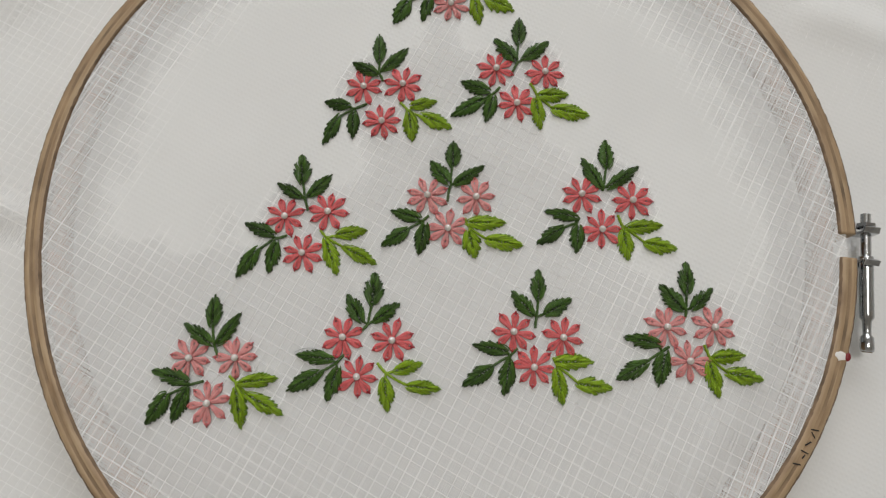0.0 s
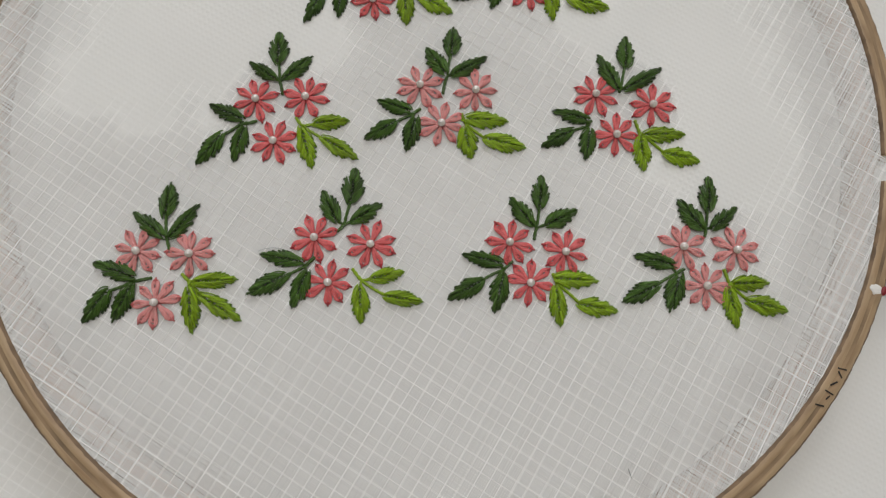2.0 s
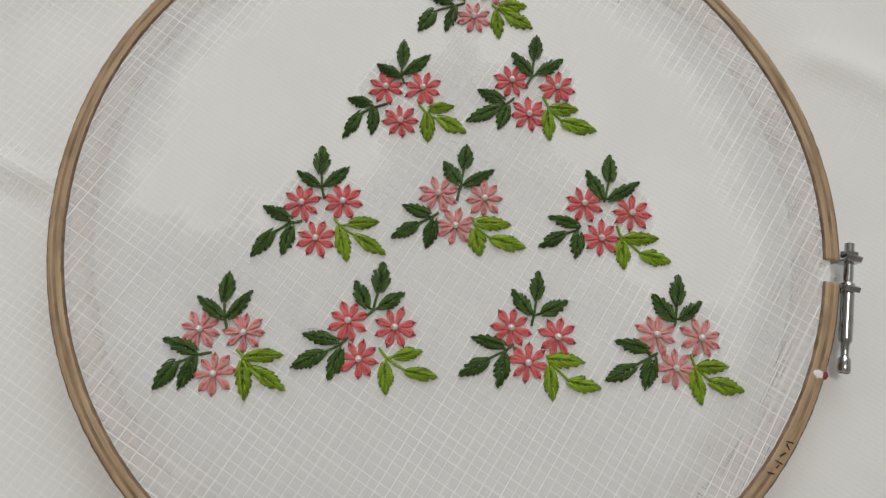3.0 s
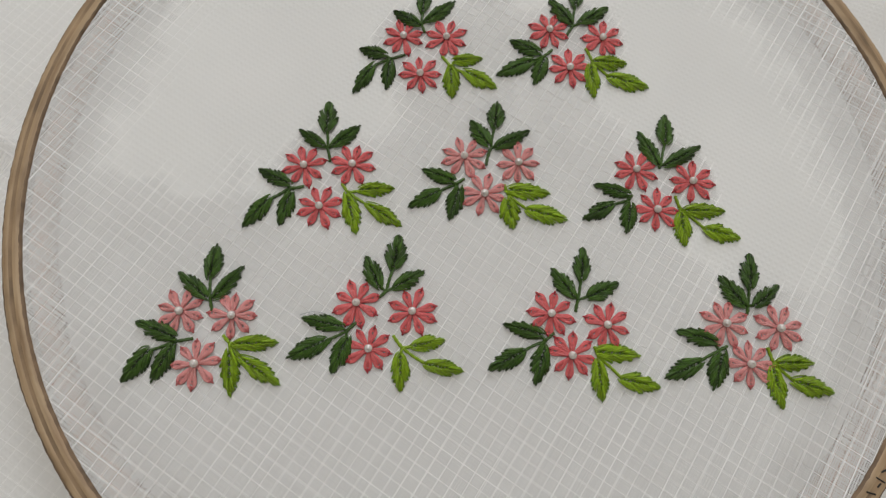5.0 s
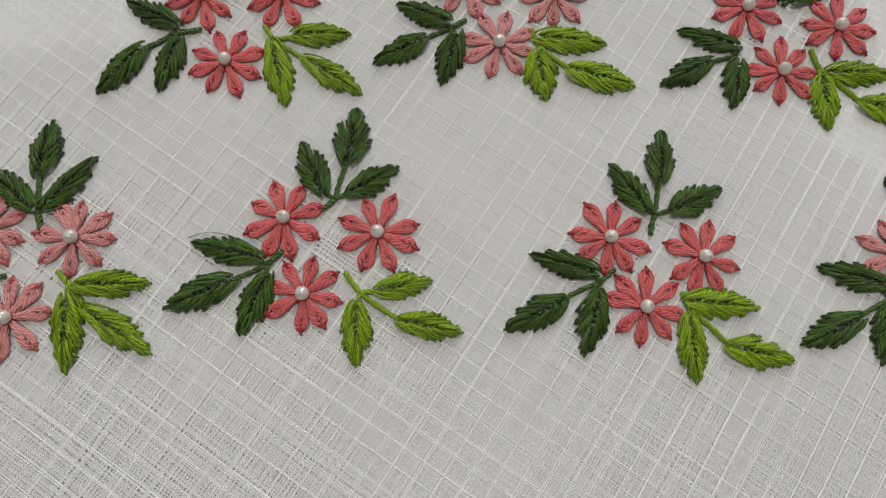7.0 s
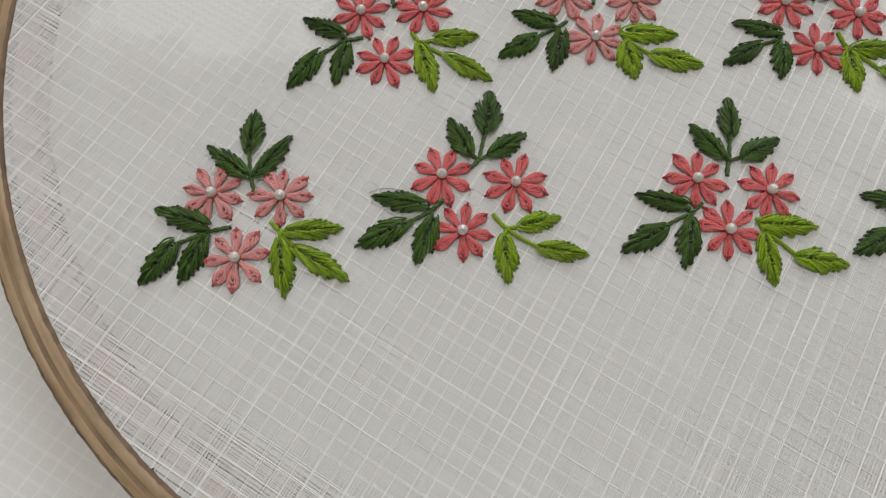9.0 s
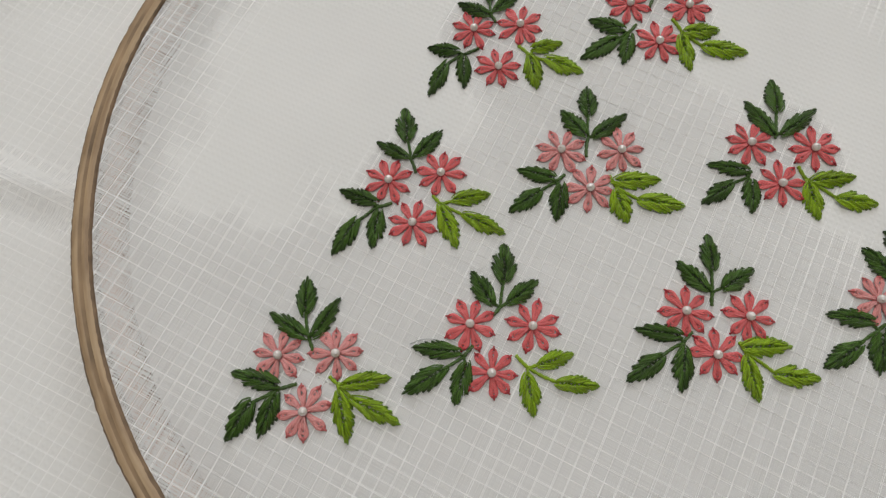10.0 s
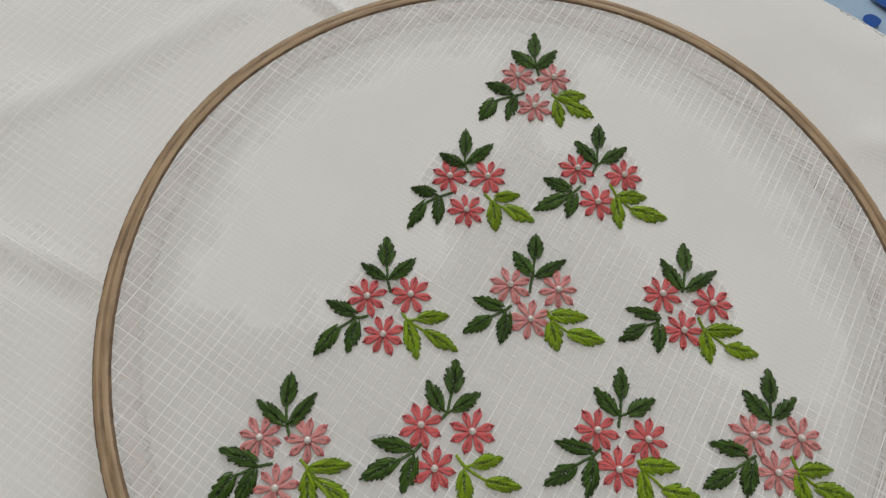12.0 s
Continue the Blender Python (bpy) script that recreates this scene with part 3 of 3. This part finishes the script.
def leaf_mesh(name, mats, seed):
    """A fishbone-stitched leaf along +y: stitches of two or three strands slant out from the midrib, each ending in a dark
    tooth at the edge; a row of small crossed loops covers the midrib."""
    rnd = random.Random(seed)
    bm = bmesh.new()
    half = lambda s: 0.30 * math.sin(math.pi * min(1.0, max(0.0, s)) ** 0.80) ** 0.9
    n = 7
    for side in (-1, 1):
        for k in range(n):
            s0 = -0.05 + 0.66 * k / (n - 1) + rnd.uniform(-0.035, 0.035)
            s1 = min(0.97, s0 + rnd.uniform(0.28, 0.40))
            w = max(0.05, half(s1 - 0.03) * rnd.uniform(0.92, 1.10))
            high = rnd.uniform(-0.015, 0.025)
            for ply, (dw, ds, at) in enumerate(((1.06, -0.01, 0.0), (0.98, 0.035, 0.012), (0.84, 0.07, 0.022), (0.58, 0.085, 0.03))):
                r = 0.0258 * LEN * rnd.uniform(0.8, 1.15)
                bow, sway = rnd.uniform(-0.035, 0.035), rnd.uniform(0, 6)
                start = 0.02 + 0.05 * rnd.random()
                at += rnd.uniform(-0.012, 0.012)
                pts, rad = [], []
                for j in range(8):
                    t = j / 7
                    x = side * (start + (w * dw - start) * t ** 0.85 + bow * math.sin(math.pi * t))
                    y = s0 + ds + (s1 - s0) * t ** 1.2 + 0.010 * math.sin(6 * t + sway)
                    z = 0.015 + at + high + 0.10 * math.sin(math.pi * (0.28 + 0.70 * t)) * (1 - 0.2 * t)
                    pts.append((x * LEN, min(y, 1.0) * LEN, max(0.008, z) * LEN))
                    rad.append(r * (0.75, 0.95, 1.0, 1.05, 1.05, 1.0, 0.95, 0.6)[j])
                tube(bm, pts, rad, 6)
            # the tooth: a tight dark tie at the end of the stitch
            x, y = side * w * 1.05, min(1.0, s1 + 0.005)
            r = 0.037 * LEN * rnd.uniform(0.85, 1.2)
            tube(bm, [((x - side * 0.075) * LEN, (y - 0.055) * LEN, 0.055 * LEN), (x * LEN, y * LEN, 0.045 * LEN), ((x + side * 0.022) * LEN, (y + 0.022) * LEN, 0.0)],
                 [r * 0.8, r, r * 0.6], 6, 1)
    # the tip stitch and its tie
    for dx in (-0.03, 0.03):
        tube(bm, [(dx * LEN, 0.62 * LEN, 0.09 * LEN), (dx * 1.1 * LEN, 0.82 * LEN, 0.085 * LEN), (dx * 0.3 * LEN, 1.0 * LEN, 0.03 * LEN)], [0.024 * LEN, 0.034 * LEN, 0.026 * LEN], 6)
    tube(bm, [(0.0, 0.93 * LEN, 0.06 * LEN), (0.004 * LEN, 1.0 * LEN, 0.05 * LEN), (0.0, 1.04 * LEN, 0.0)], [0.034 * LEN, 0.044 * LEN, 0.024 * LEN], 6, 1)
    # crossed loops over the midrib, coloured darker to stand for its shaded pits
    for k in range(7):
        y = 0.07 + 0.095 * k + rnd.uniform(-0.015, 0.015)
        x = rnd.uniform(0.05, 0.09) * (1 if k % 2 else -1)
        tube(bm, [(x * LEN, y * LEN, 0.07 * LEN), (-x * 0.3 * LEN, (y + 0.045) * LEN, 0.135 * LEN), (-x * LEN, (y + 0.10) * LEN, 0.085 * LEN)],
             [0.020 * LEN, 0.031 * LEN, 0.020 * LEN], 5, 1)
    return finish(name, bm, mats)


def petal_mesh(name, mats, seed):
    """A detached-chain petal along +y: two looped strands one inside the other, straight filling strands between them,
    an open eye below the tip and a dark tie over it."""
    rnd = random.Random(seed)
    bm = bmesh.new()

    def loop(wide, tip, z0, r):
        pts, rad = [], []
        for j in range(19):
            t = j / 18
            a = math.pi * t
            up = math.sin(a)
            y = 0.09 + (tip - 0.09) * up ** 0.62
            x = -math.cos(a) * wide * min(1.0, 0.12 + 1.25 * up ** 0.9) * (1.0 if up < 0.8 else 1.0 - 0.12 * (up - 0.8) / 0.2)
            x = math.copysign(min(abs(x), wide), x) + rnd.gauss(0, 0.004)
            pts.append((x * PET, y * PET, (z0 + 0.05 * math.sin(math.pi * min(1, y / tip) * 0.9)) * PET))
            rad.append(r * PET * rnd.uniform(0.92, 1.08))
        tube(bm, pts, rad, 6)

    loop(0.200, 0.970 + rnd.uniform(-0.02, 0.02), 0.030, 0.040)
    loop(0.150, 0.925 + rnd.uniform(-0.02, 0.02), 0.050, 0.038)
    loop(0.098, 0.80 + rnd.uniform(-0.04, 0.04), 0.062, 0.038)
    for f in (-0.052, -0.018, 0.02, 0.054):
        end = rnd.uniform(0.55, 0.72)
        pts = [((f * (0.45 + 0.75 * t) + 0.008 * math.sin(4 * t + f * 60)) * PET, (0.10 + (end - 0.10) * t) * PET, (0.075 + rnd.uniform(0.04, 0.07) * math.sin(math.pi * (0.1 + 0.85 * t))) * PET) for t in (k / 6 for k in range(7))]
        tube(bm, pts, [0.037 * PET * rnd.uniform(0.85, 1.1)] * 6 + [0.022 * PET], 6)
    for f in bm.faces:
        if f.calc_center_median().y > 0.90 * PET:
            f.material_index = 1
    tube(bm, [(0.01 * PET, 0.86 * PET, 0.10 * PET), (0.005 * PET, 0.97 * PET, 0.11 * PET), (0, 1.06 * PET, 0.0)], [0.022 * PET, 0.045 * PET, 0.034 * PET], 6, 1)
    return finish(name, bm, mats)


def bead_mesh():
    bm = bmesh.new()
    lathe(bm, [(0.0002 if k == 0 else 0.00090 * math.sin(math.pi * k / 14), -0.00088 * math.cos(math.pi * k / 14)) for k in range(14)] + [(0.0002, 0.00088)], 22)
    data = bpy.data.meshes.new("pearl_bead")
    bm.to_mesh(data)
    bm.free()
    data.materials.append(PEARL)
    data.polygons.foreach_set("use_smooth", [True] * len(data.polygons))
    return data


def centre_mesh(name, mat):
    """The knot of strands where the petals meet."""
    bm = bmesh.new()
    for k in range(12):
        a = math.tau * k / 12
        c, s = math.cos(a), math.sin(a)
        tube(bm, [(0.0002 * c, 0.0002 * s, 0.0004), (0.0007 * c, 0.0007 * s, 0.0005), (0.0013 * c, 0.0013 * s, 0.0001)], [0.00013, 0.00015, 0.0001], 5)
    data = bpy.data.meshes.new(name)
    bm.to_mesh(data)
    bm.free()
    data.materials.append(mat)
    return data


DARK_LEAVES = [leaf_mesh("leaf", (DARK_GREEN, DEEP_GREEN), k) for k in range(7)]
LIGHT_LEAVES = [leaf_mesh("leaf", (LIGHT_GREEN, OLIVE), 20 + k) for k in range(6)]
DEEP = ([petal_mesh("petal", (CORAL, CORAL_DARK), 40 + k) for k in range(5)], centre_mesh("flower", CORAL_DARK), "coral red")
PALE = ([petal_mesh("petal", (PINK, PINK_DARK), 60 + k) for k in range(5)], centre_mesh("flower", PINK_DARK), "salmon pink")
BEAD = bead_mesh()
LAY = FABRIC + 0.0001
pick = random.Random(11)


def rope(bm, points, r=0.00035):
    """Stem stitch: two plies twisted round each other along a stalk, as one lobed strand."""
    uv = bm.loops.layers.uv.verify()
    a, b = Vector(points[0]), Vector(points[1])
    total = (b - a).length
    ahead = (b - a).normalized()
    side, n, sides = Vector((-ahead.y, ahead.x, 0)), max(4, int(total / 0.00018)), 12
    bend = pick.uniform(-0.04, 0.04) * total
    rings = []
    for k in range(n + 1):
        t = k / n
        p = a.lerp(b, t) + side * bend * math.sin(math.pi * t)
        twist = math.tau * t * total / 0.0026
        end = 0.6 if k in (0, n) else 1.0
        ring = []
        for j in range(sides):
            h = math.tau * j / sides
            rr = r * end * (0.80 + 0.36 * abs(math.cos(h - twist)))
            ring.append(bm.verts.new(p + side * rr * math.cos(h) + Vector((0, 0, 0.00022 + rr * math.sin(h)))))
        rings.append(ring)
    for k in range(n):
        for j in range(sides):
            f = bm.faces.new((rings[k][j], rings[k + 1][j], rings[k + 1][(j + 1) % sides], rings[k][(j + 1) % sides]))
            for loop, (u, v) in zip(f.loops, ((k, j), (k + 1, j), (k + 1, j + 1), (k, j + 1))):
                loop[uv].uv = (u * 0.4, v * 0.25)
    bm.faces.new(rings[0])
    bm.faces.new(rings[-1][::-1])


def spray(centre, kind, flowers, *sprigs):
    """One stitched motif. All lengths in millimetres from its centre: flowers (x, y, petal length, turn of one petal),
    then for each of three sprigs its root, its fork and its leaves (base x, y, tip x, y, width)."""
    petals, knot, tone = kind
    top = new("embroidered_spray")
    top.matrix_basis = Matrix.Translation((centre[0] / 1000, centre[1] / 1000, LAY))
    tagged(top, f"{tone} stitched flowers with pearl beads and green leaves", "embroidery", "embroidered sprays on the cloth")
    for x, y, ln, turn in flowers:
        ln = 5.06 + 0.07 * ln
        flower = shared("flower", knot, top, pose(x / 1000, y / 1000, 0.0001, 0, 0, pick.uniform(0, 90)), f"{tone} eight-petalled flower")
        back = flower.matrix_basis.inverted()
        for k in range(8):
            k_ln = ln * pick.uniform(0.92, 1.06) / (PET * 1060)
            m = pose(x / 1000, y / 1000, 0, 0, 0, turn - 90 + 45 * k + pick.gauss(0, 4.0) * (k > 0))
            m = m @ Matrix.Diagonal((k_ln * pick.uniform(0.98, 1.16), k_ln, 1.0, 1))
            shared("petal", pick.choice(petals), flower, back @ m)
        tilt = pose(x / 1000, y / 1000, 0.0012, pick.uniform(-25, 25), pick.uniform(-25, 25), 0)
        shared("pearl_bead", BEAD, flower, back @ tilt, "glossy white pearl bead")
    for n in range(3):
        root, fork, leaves = sprigs[3 * n:3 * n + 3]
        mat, meshes, tint = (LIGHT_GREEN, LIGHT_LEAVES, "lime green") if n == 2 else (DARK_GREEN, DARK_LEAVES, "dark green")
        bm = bmesh.new()
        p = lambda q: (q[0] / 1000, q[1] / 1000, 0)
        rope(bm, [p(root), p(fork)])
        part("stem", bm, mat, top, f"{tint} stem-stitched stalk")
        for bx, by, tx, ty, w in leaves:
            if math.hypot(bx - fork[0], by - fork[1]) > 0.7:
                bm = bmesh.new()
                rope(bm, [p(fork), p((bx + 0.06 * (tx - bx), by + 0.06 * (ty - by)))], 0.00031)
                part("stem", bm, mat, top, f"{tint} stem-stitched stalk")
        for bx, by, tx, ty, w in leaves:
            ln = math.hypot(tx - bx, ty - by)
            m = pose(bx / 1000, by / 1000, 0, 0, 0, math.degrees(math.atan2(ty - by, tx - bx)) - 90)
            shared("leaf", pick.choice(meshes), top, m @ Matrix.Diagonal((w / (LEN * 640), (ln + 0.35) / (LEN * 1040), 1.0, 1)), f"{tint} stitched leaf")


spray(CENTRES[0], PALE,
      [(-4.84, 3.45, 4.4, 110), (5.82, 2.88, 5.2, 89), (-0.68, -7.22, 4.7, 113)],
      (1.6, 4.0), (1.0, 6.9), [(0.6, 11.1, 1.2, 19.6, 3.8), (-0.0, 6.9, -6.0, 12.9, 4.5), (1.3, 6.5, 7.5, 13.1, 3.7)],
      (-3.2, -2.3), (-6.1, -3.3), [(-7.2, -2.1, -14.3, 1.0, 4.0), (-12.3, -5.0, -16.7, -11.6, 4.5), (-6.1, -4.1, -8.9, -11.5, 3.3)],
      (4.8, -2.6), (6.1, -4.0), [(7.0, -3.6, 14.7, -3.1, 4.4), (8.9, -6.3, 16.3, -10.3, 4.8), (5.9, -5.6, 6.6, -13.7, 3.7)])
spray(CENTRES[1], DEEP,
      [(-4.88, 3.24, 4.1, 107), (5.61, 3.17, 4.9, 71), (-0.58, -7.07, 4.8, 96)],
      (0.3, 4.7), (-0.7, 7.2), [(-0.3, 10.4, -0.0, 18.6, 3.5), (-1.0, 6.5, -7.4, 10.6, 3.5), (0.6, 7.6, 7.5, 13.8, 3.4)],
      (-4.3, -1.6), (-7.8, -2.8), [(-9.0, -2.0, -15.3, -0.3, 3.4), (-11.8, -4.6, -16.3, -12.1, 3.4), (-7.9, -3.4, -8.6, -10.9, 3.4)],
      (4.5, -1.9), (6.7, -4.7), [(7.2, -3.3, 14.1, -2.3, 3.4), (10.2, -6.2, 17.5, -10.1, 4.1), (6.8, -5.0, 7.1, -12.9, 4.0)])
spray(CENTRES[2], DEEP,
      [(-5.88, 3.84, 4.1, 112), (7.09, 1.80, 4.6, 83), (-1.33, -6.66, 4.3, 92)],
      (-1.6, 2.7), (0.0, 5.4), [(0.9, 10.9, 1.8, 18.6, 3.8), (-0.4, 5.9, -5.4, 12.7, 4.0), (1.7, 6.1, 8.9, 10.8, 3.7)],
      (-5.3, -1.4), (-7.7, -3.5), [(-8.5, -2.6, -15.4, 0.8, 3.9), (-10.2, -4.7, -18.8, -8.7, 4.0), (-7.3, -3.9, -10.0, -10.9, 3.7)],
      (2.8, -0.9), (4.3, -4.4), [(4.7, -4.9, 12.4, -5.0, 4.2), (8.1, -9.0, 17.2, -11.4, 4.6), (3.8, -5.6, 4.2, -14.1, 3.8)])
spray(CENTRES[3], DEEP,
      [(-4.92, 2.97, 5.1, 104), (6.13, 3.41, 4.3, 75), (-0.73, -6.91, 4.6, 111)],
      (0.9, 4.1), (0.1, 7.5), [(-0.3, 11.7, -0.3, 19.3, 4.4), (-0.6, 7.7, -6.6, 12.0, 3.0), (1.3, 7.9, 7.2, 13.3, 3.4)],
      (-4.6, -2.0), (-8.0, -2.6), [(-7.8, -1.7, -15.1, 1.9, 3.4), (-12.0, -5.0, -17.4, -11.7, 3.8), (-7.3, -3.7, -9.4, -11.1, 3.7)],
      (3.9, -1.2), (5.4, -3.3), [(8.0, -2.8, 15.6, -2.2, 3.5), (10.2, -6.4, 17.6, -11.0, 3.5), (5.4, -4.1, 7.7, -12.9, 3.9)])
spray(CENTRES[4], PALE,
      [(-5.78, 3.62, 4.7, 109), (6.71, 2.21, 4.4, 91), (-1.15, -5.57, 4.4, 76)],
      (-0.7, 1.6), (0.5, 6.2), [(1.4, 11.1, 2.0, 17.9, 4.0), (-0.1, 6.5, -4.2, 12.8, 4.0), (1.5, 5.9, 9.3, 10.5, 3.3)],
      (-5.7, -1.8), (-8.1, -3.4), [(-8.0, -2.5, -15.2, 0.2, 3.5), (-11.4, -5.0, -18.1, -8.7, 3.6), (-6.8, -4.0, -9.0, -11.5, 3.8)],
      (3.4, -3.0), (4.4, -5.7), [(4.1, -4.4, 13.5, -5.1, 3.9), (8.5, -9.2, 17.2, -11.3, 4.3), (4.0, -6.8, 5.2, -13.4, 4.5)])
spray(CENTRES[5], DEEP,
      [(-5.79, 3.90, 4.2, 111), (6.97, 1.23, 4.1, 83), (-1.76, -5.82, 3.4, 84)],
      (-0.3, 4.4), (0.3, 5.6), [(1.6, 10.5, 2.1, 18.0, 4.1), (-0.5, 5.3, -4.5, 13.5, 3.8), (0.9, 5.0, 9.7, 10.2, 3.4)],
      (-7.0, -2.1), (-8.0, -3.6), [(-7.6, -2.3, -15.4, 0.1, 3.1), (-11.5, -4.5, -18.3, -8.2, 3.5), (-7.6, -4.3, -8.9, -11.1, 3.8)],
      (2.8, -2.2), (3.6, -5.2), [(4.4, -5.8, 13.6, -5.8, 3.7), (8.6, -10.2, 16.3, -12.1, 4.1), (3.6, -6.5, 3.9, -13.9, 4.1)])
spray(CENTRES[6], PALE,
      [(-4.97, 3.85, 5.2, 166), (6.19, 3.09, 4.9, 87), (-0.45, -7.19, 4.2, 94)],
      (1.8, 3.9), (0.9, 7.2), [(0.5, 11.4, 1.1, 18.8, 3.9), (0.6, 6.7, -6.4, 12.3, 3.4), (1.8, 6.7, 7.3, 13.8, 3.3)],
      (-1.6, -1.9), (-5.8, -2.7), [(-5.0, -1.8, -14.0, 1.4, 3.8), (-10.2, -4.2, -15.2, -10.9, 4.3), (-5.7, -3.5, -9.1, -10.9, 3.7)],
      (4.6, -1.1), (6.1, -2.7), [(7.5, -2.9, 16.1, -2.5, 3.5), (9.2, -5.9, 17.2, -11.1, 3.6), (6.3, -4.1, 7.5, -13.5, 4.0)])
spray(CENTRES[7], DEEP,
      [(-5.07, 3.70, 4.9, 110), (6.97, 2.05, 5.1, 69), (-2.01, -6.05, 4.4, 78)],
      (-0.4, 5.0), (1.2, 6.4), [(2.6, 11.3, 3.5, 19.0, 4.7), (-0.3, 7.1, -3.5, 14.0, 4.0), (2.9, 7.1, 9.1, 11.0, 3.6)],
      (-4.8, -0.4), (-6.9, -2.4), [(-7.8, -1.5, -16.4, 0.3, 3.4), (-10.9, -4.3, -19.0, -8.1, 4.0), (-6.5, -3.7, -9.5, -11.0, 3.9)],
      (3.0, -3.1), (5.0, -5.7), [(7.0, -5.4, 13.8, -4.0, 3.4), (10.1, -9.1, 17.7, -10.4, 3.4), (4.7, -6.8, 4.9, -14.5, 3.9)])
spray(CENTRES[8], DEEP,
      [(-5.37, 3.51, 4.1, 78), (6.54, 1.23, 4.6, 75), (-1.27, -5.36, 3.8, 84)],
      (-0.0, 4.0), (0.7, 6.7), [(1.5, 11.0, 2.2, 18.3, 3.7), (-0.2, 7.2, -4.8, 13.4, 3.8), (2.8, 7.2, 9.5, 10.5, 3.8)],
      (-4.8, -0.5), (-6.9, -2.4), [(-7.1, -1.1, -15.4, 1.1, 3.4), (-11.5, -4.6, -18.7, -8.4, 3.8), (-7.0, -3.3, -9.0, -11.3, 4.0)],
      (3.6, -3.3), (4.4, -5.6), [(4.0, -4.5, 13.1, -5.1, 3.9), (8.7, -10.0, 16.8, -11.6, 3.9), (4.1, -6.5, 4.7, -14.4, 3.7)])
spray(CENTRES[9], PALE,
      [(-5.41, 3.25, 4.7, 110), (6.09, 2.34, 4.2, 62), (-1.16, -5.33, 5.1, 87)],
      (-0.4, 5.3), (0.1, 7.3), [(0.8, 11.1, 1.8, 18.8, 4.0), (-0.7, 7.1, -5.3, 13.6, 4.3), (1.2, 7.1, 7.2, 11.8, 3.2)],
      (-5.3, -1.5), (-7.2, -2.5), [(-7.7, -0.7, -15.8, 1.5, 3.5), (-11.5, -4.9, -19.0, -8.3, 3.8), (-6.7, -2.7, -9.3, -10.5, 4.2)],
      (3.1, -1.7), (3.9, -4.7), [(4.8, -5.0, 12.4, -4.8, 3.6), (7.5, -8.7, 15.7, -10.9, 4.1), (3.5, -5.9, 4.7, -14.1, 3.9)])


# a stray sewing thread caught in the cloth
bm = bmesh.new()
strand = [(-0.0376 + 0.0078 * t, -0.0330 + 0.0009 * math.sin(3.4 * t + 0.2), FABRIC + 0.0003 + 0.0002 * math.sin(7 * t)) for t in (k / 16 for k in range(17))]
tube(bm, strand, 0.00007, 5)
tagged(link("loose_thread", bm, worn("grey_thread", (0.45, 0.46, 0.46), 0.7)), "thin grey loose thread lying on the cloth", "thread")

# two short dark fibres fallen on the cloth
for x, y, turn, length in ((0.0389, -0.0797, 110, 0.0016), (0.0510, 0.0655, 60, 0.0007)):
    bm = bmesh.new()
    c, d = math.cos(radians(turn)), math.sin(radians(turn))
    tube(bm, [(x + c * length * t, y + d * length * t + 0.0002 * math.sin(3 * t), FABRIC + 0.00016) for t in (-0.5, -0.2, 0.1, 0.5)], [0.00004, 0.00007, 0.00007, 0.00004], 5)
    tagged(link("lint_fibre", bm, INK), "short dark fibre lying on the white cloth", "lint", "dark fibres on the cloth")
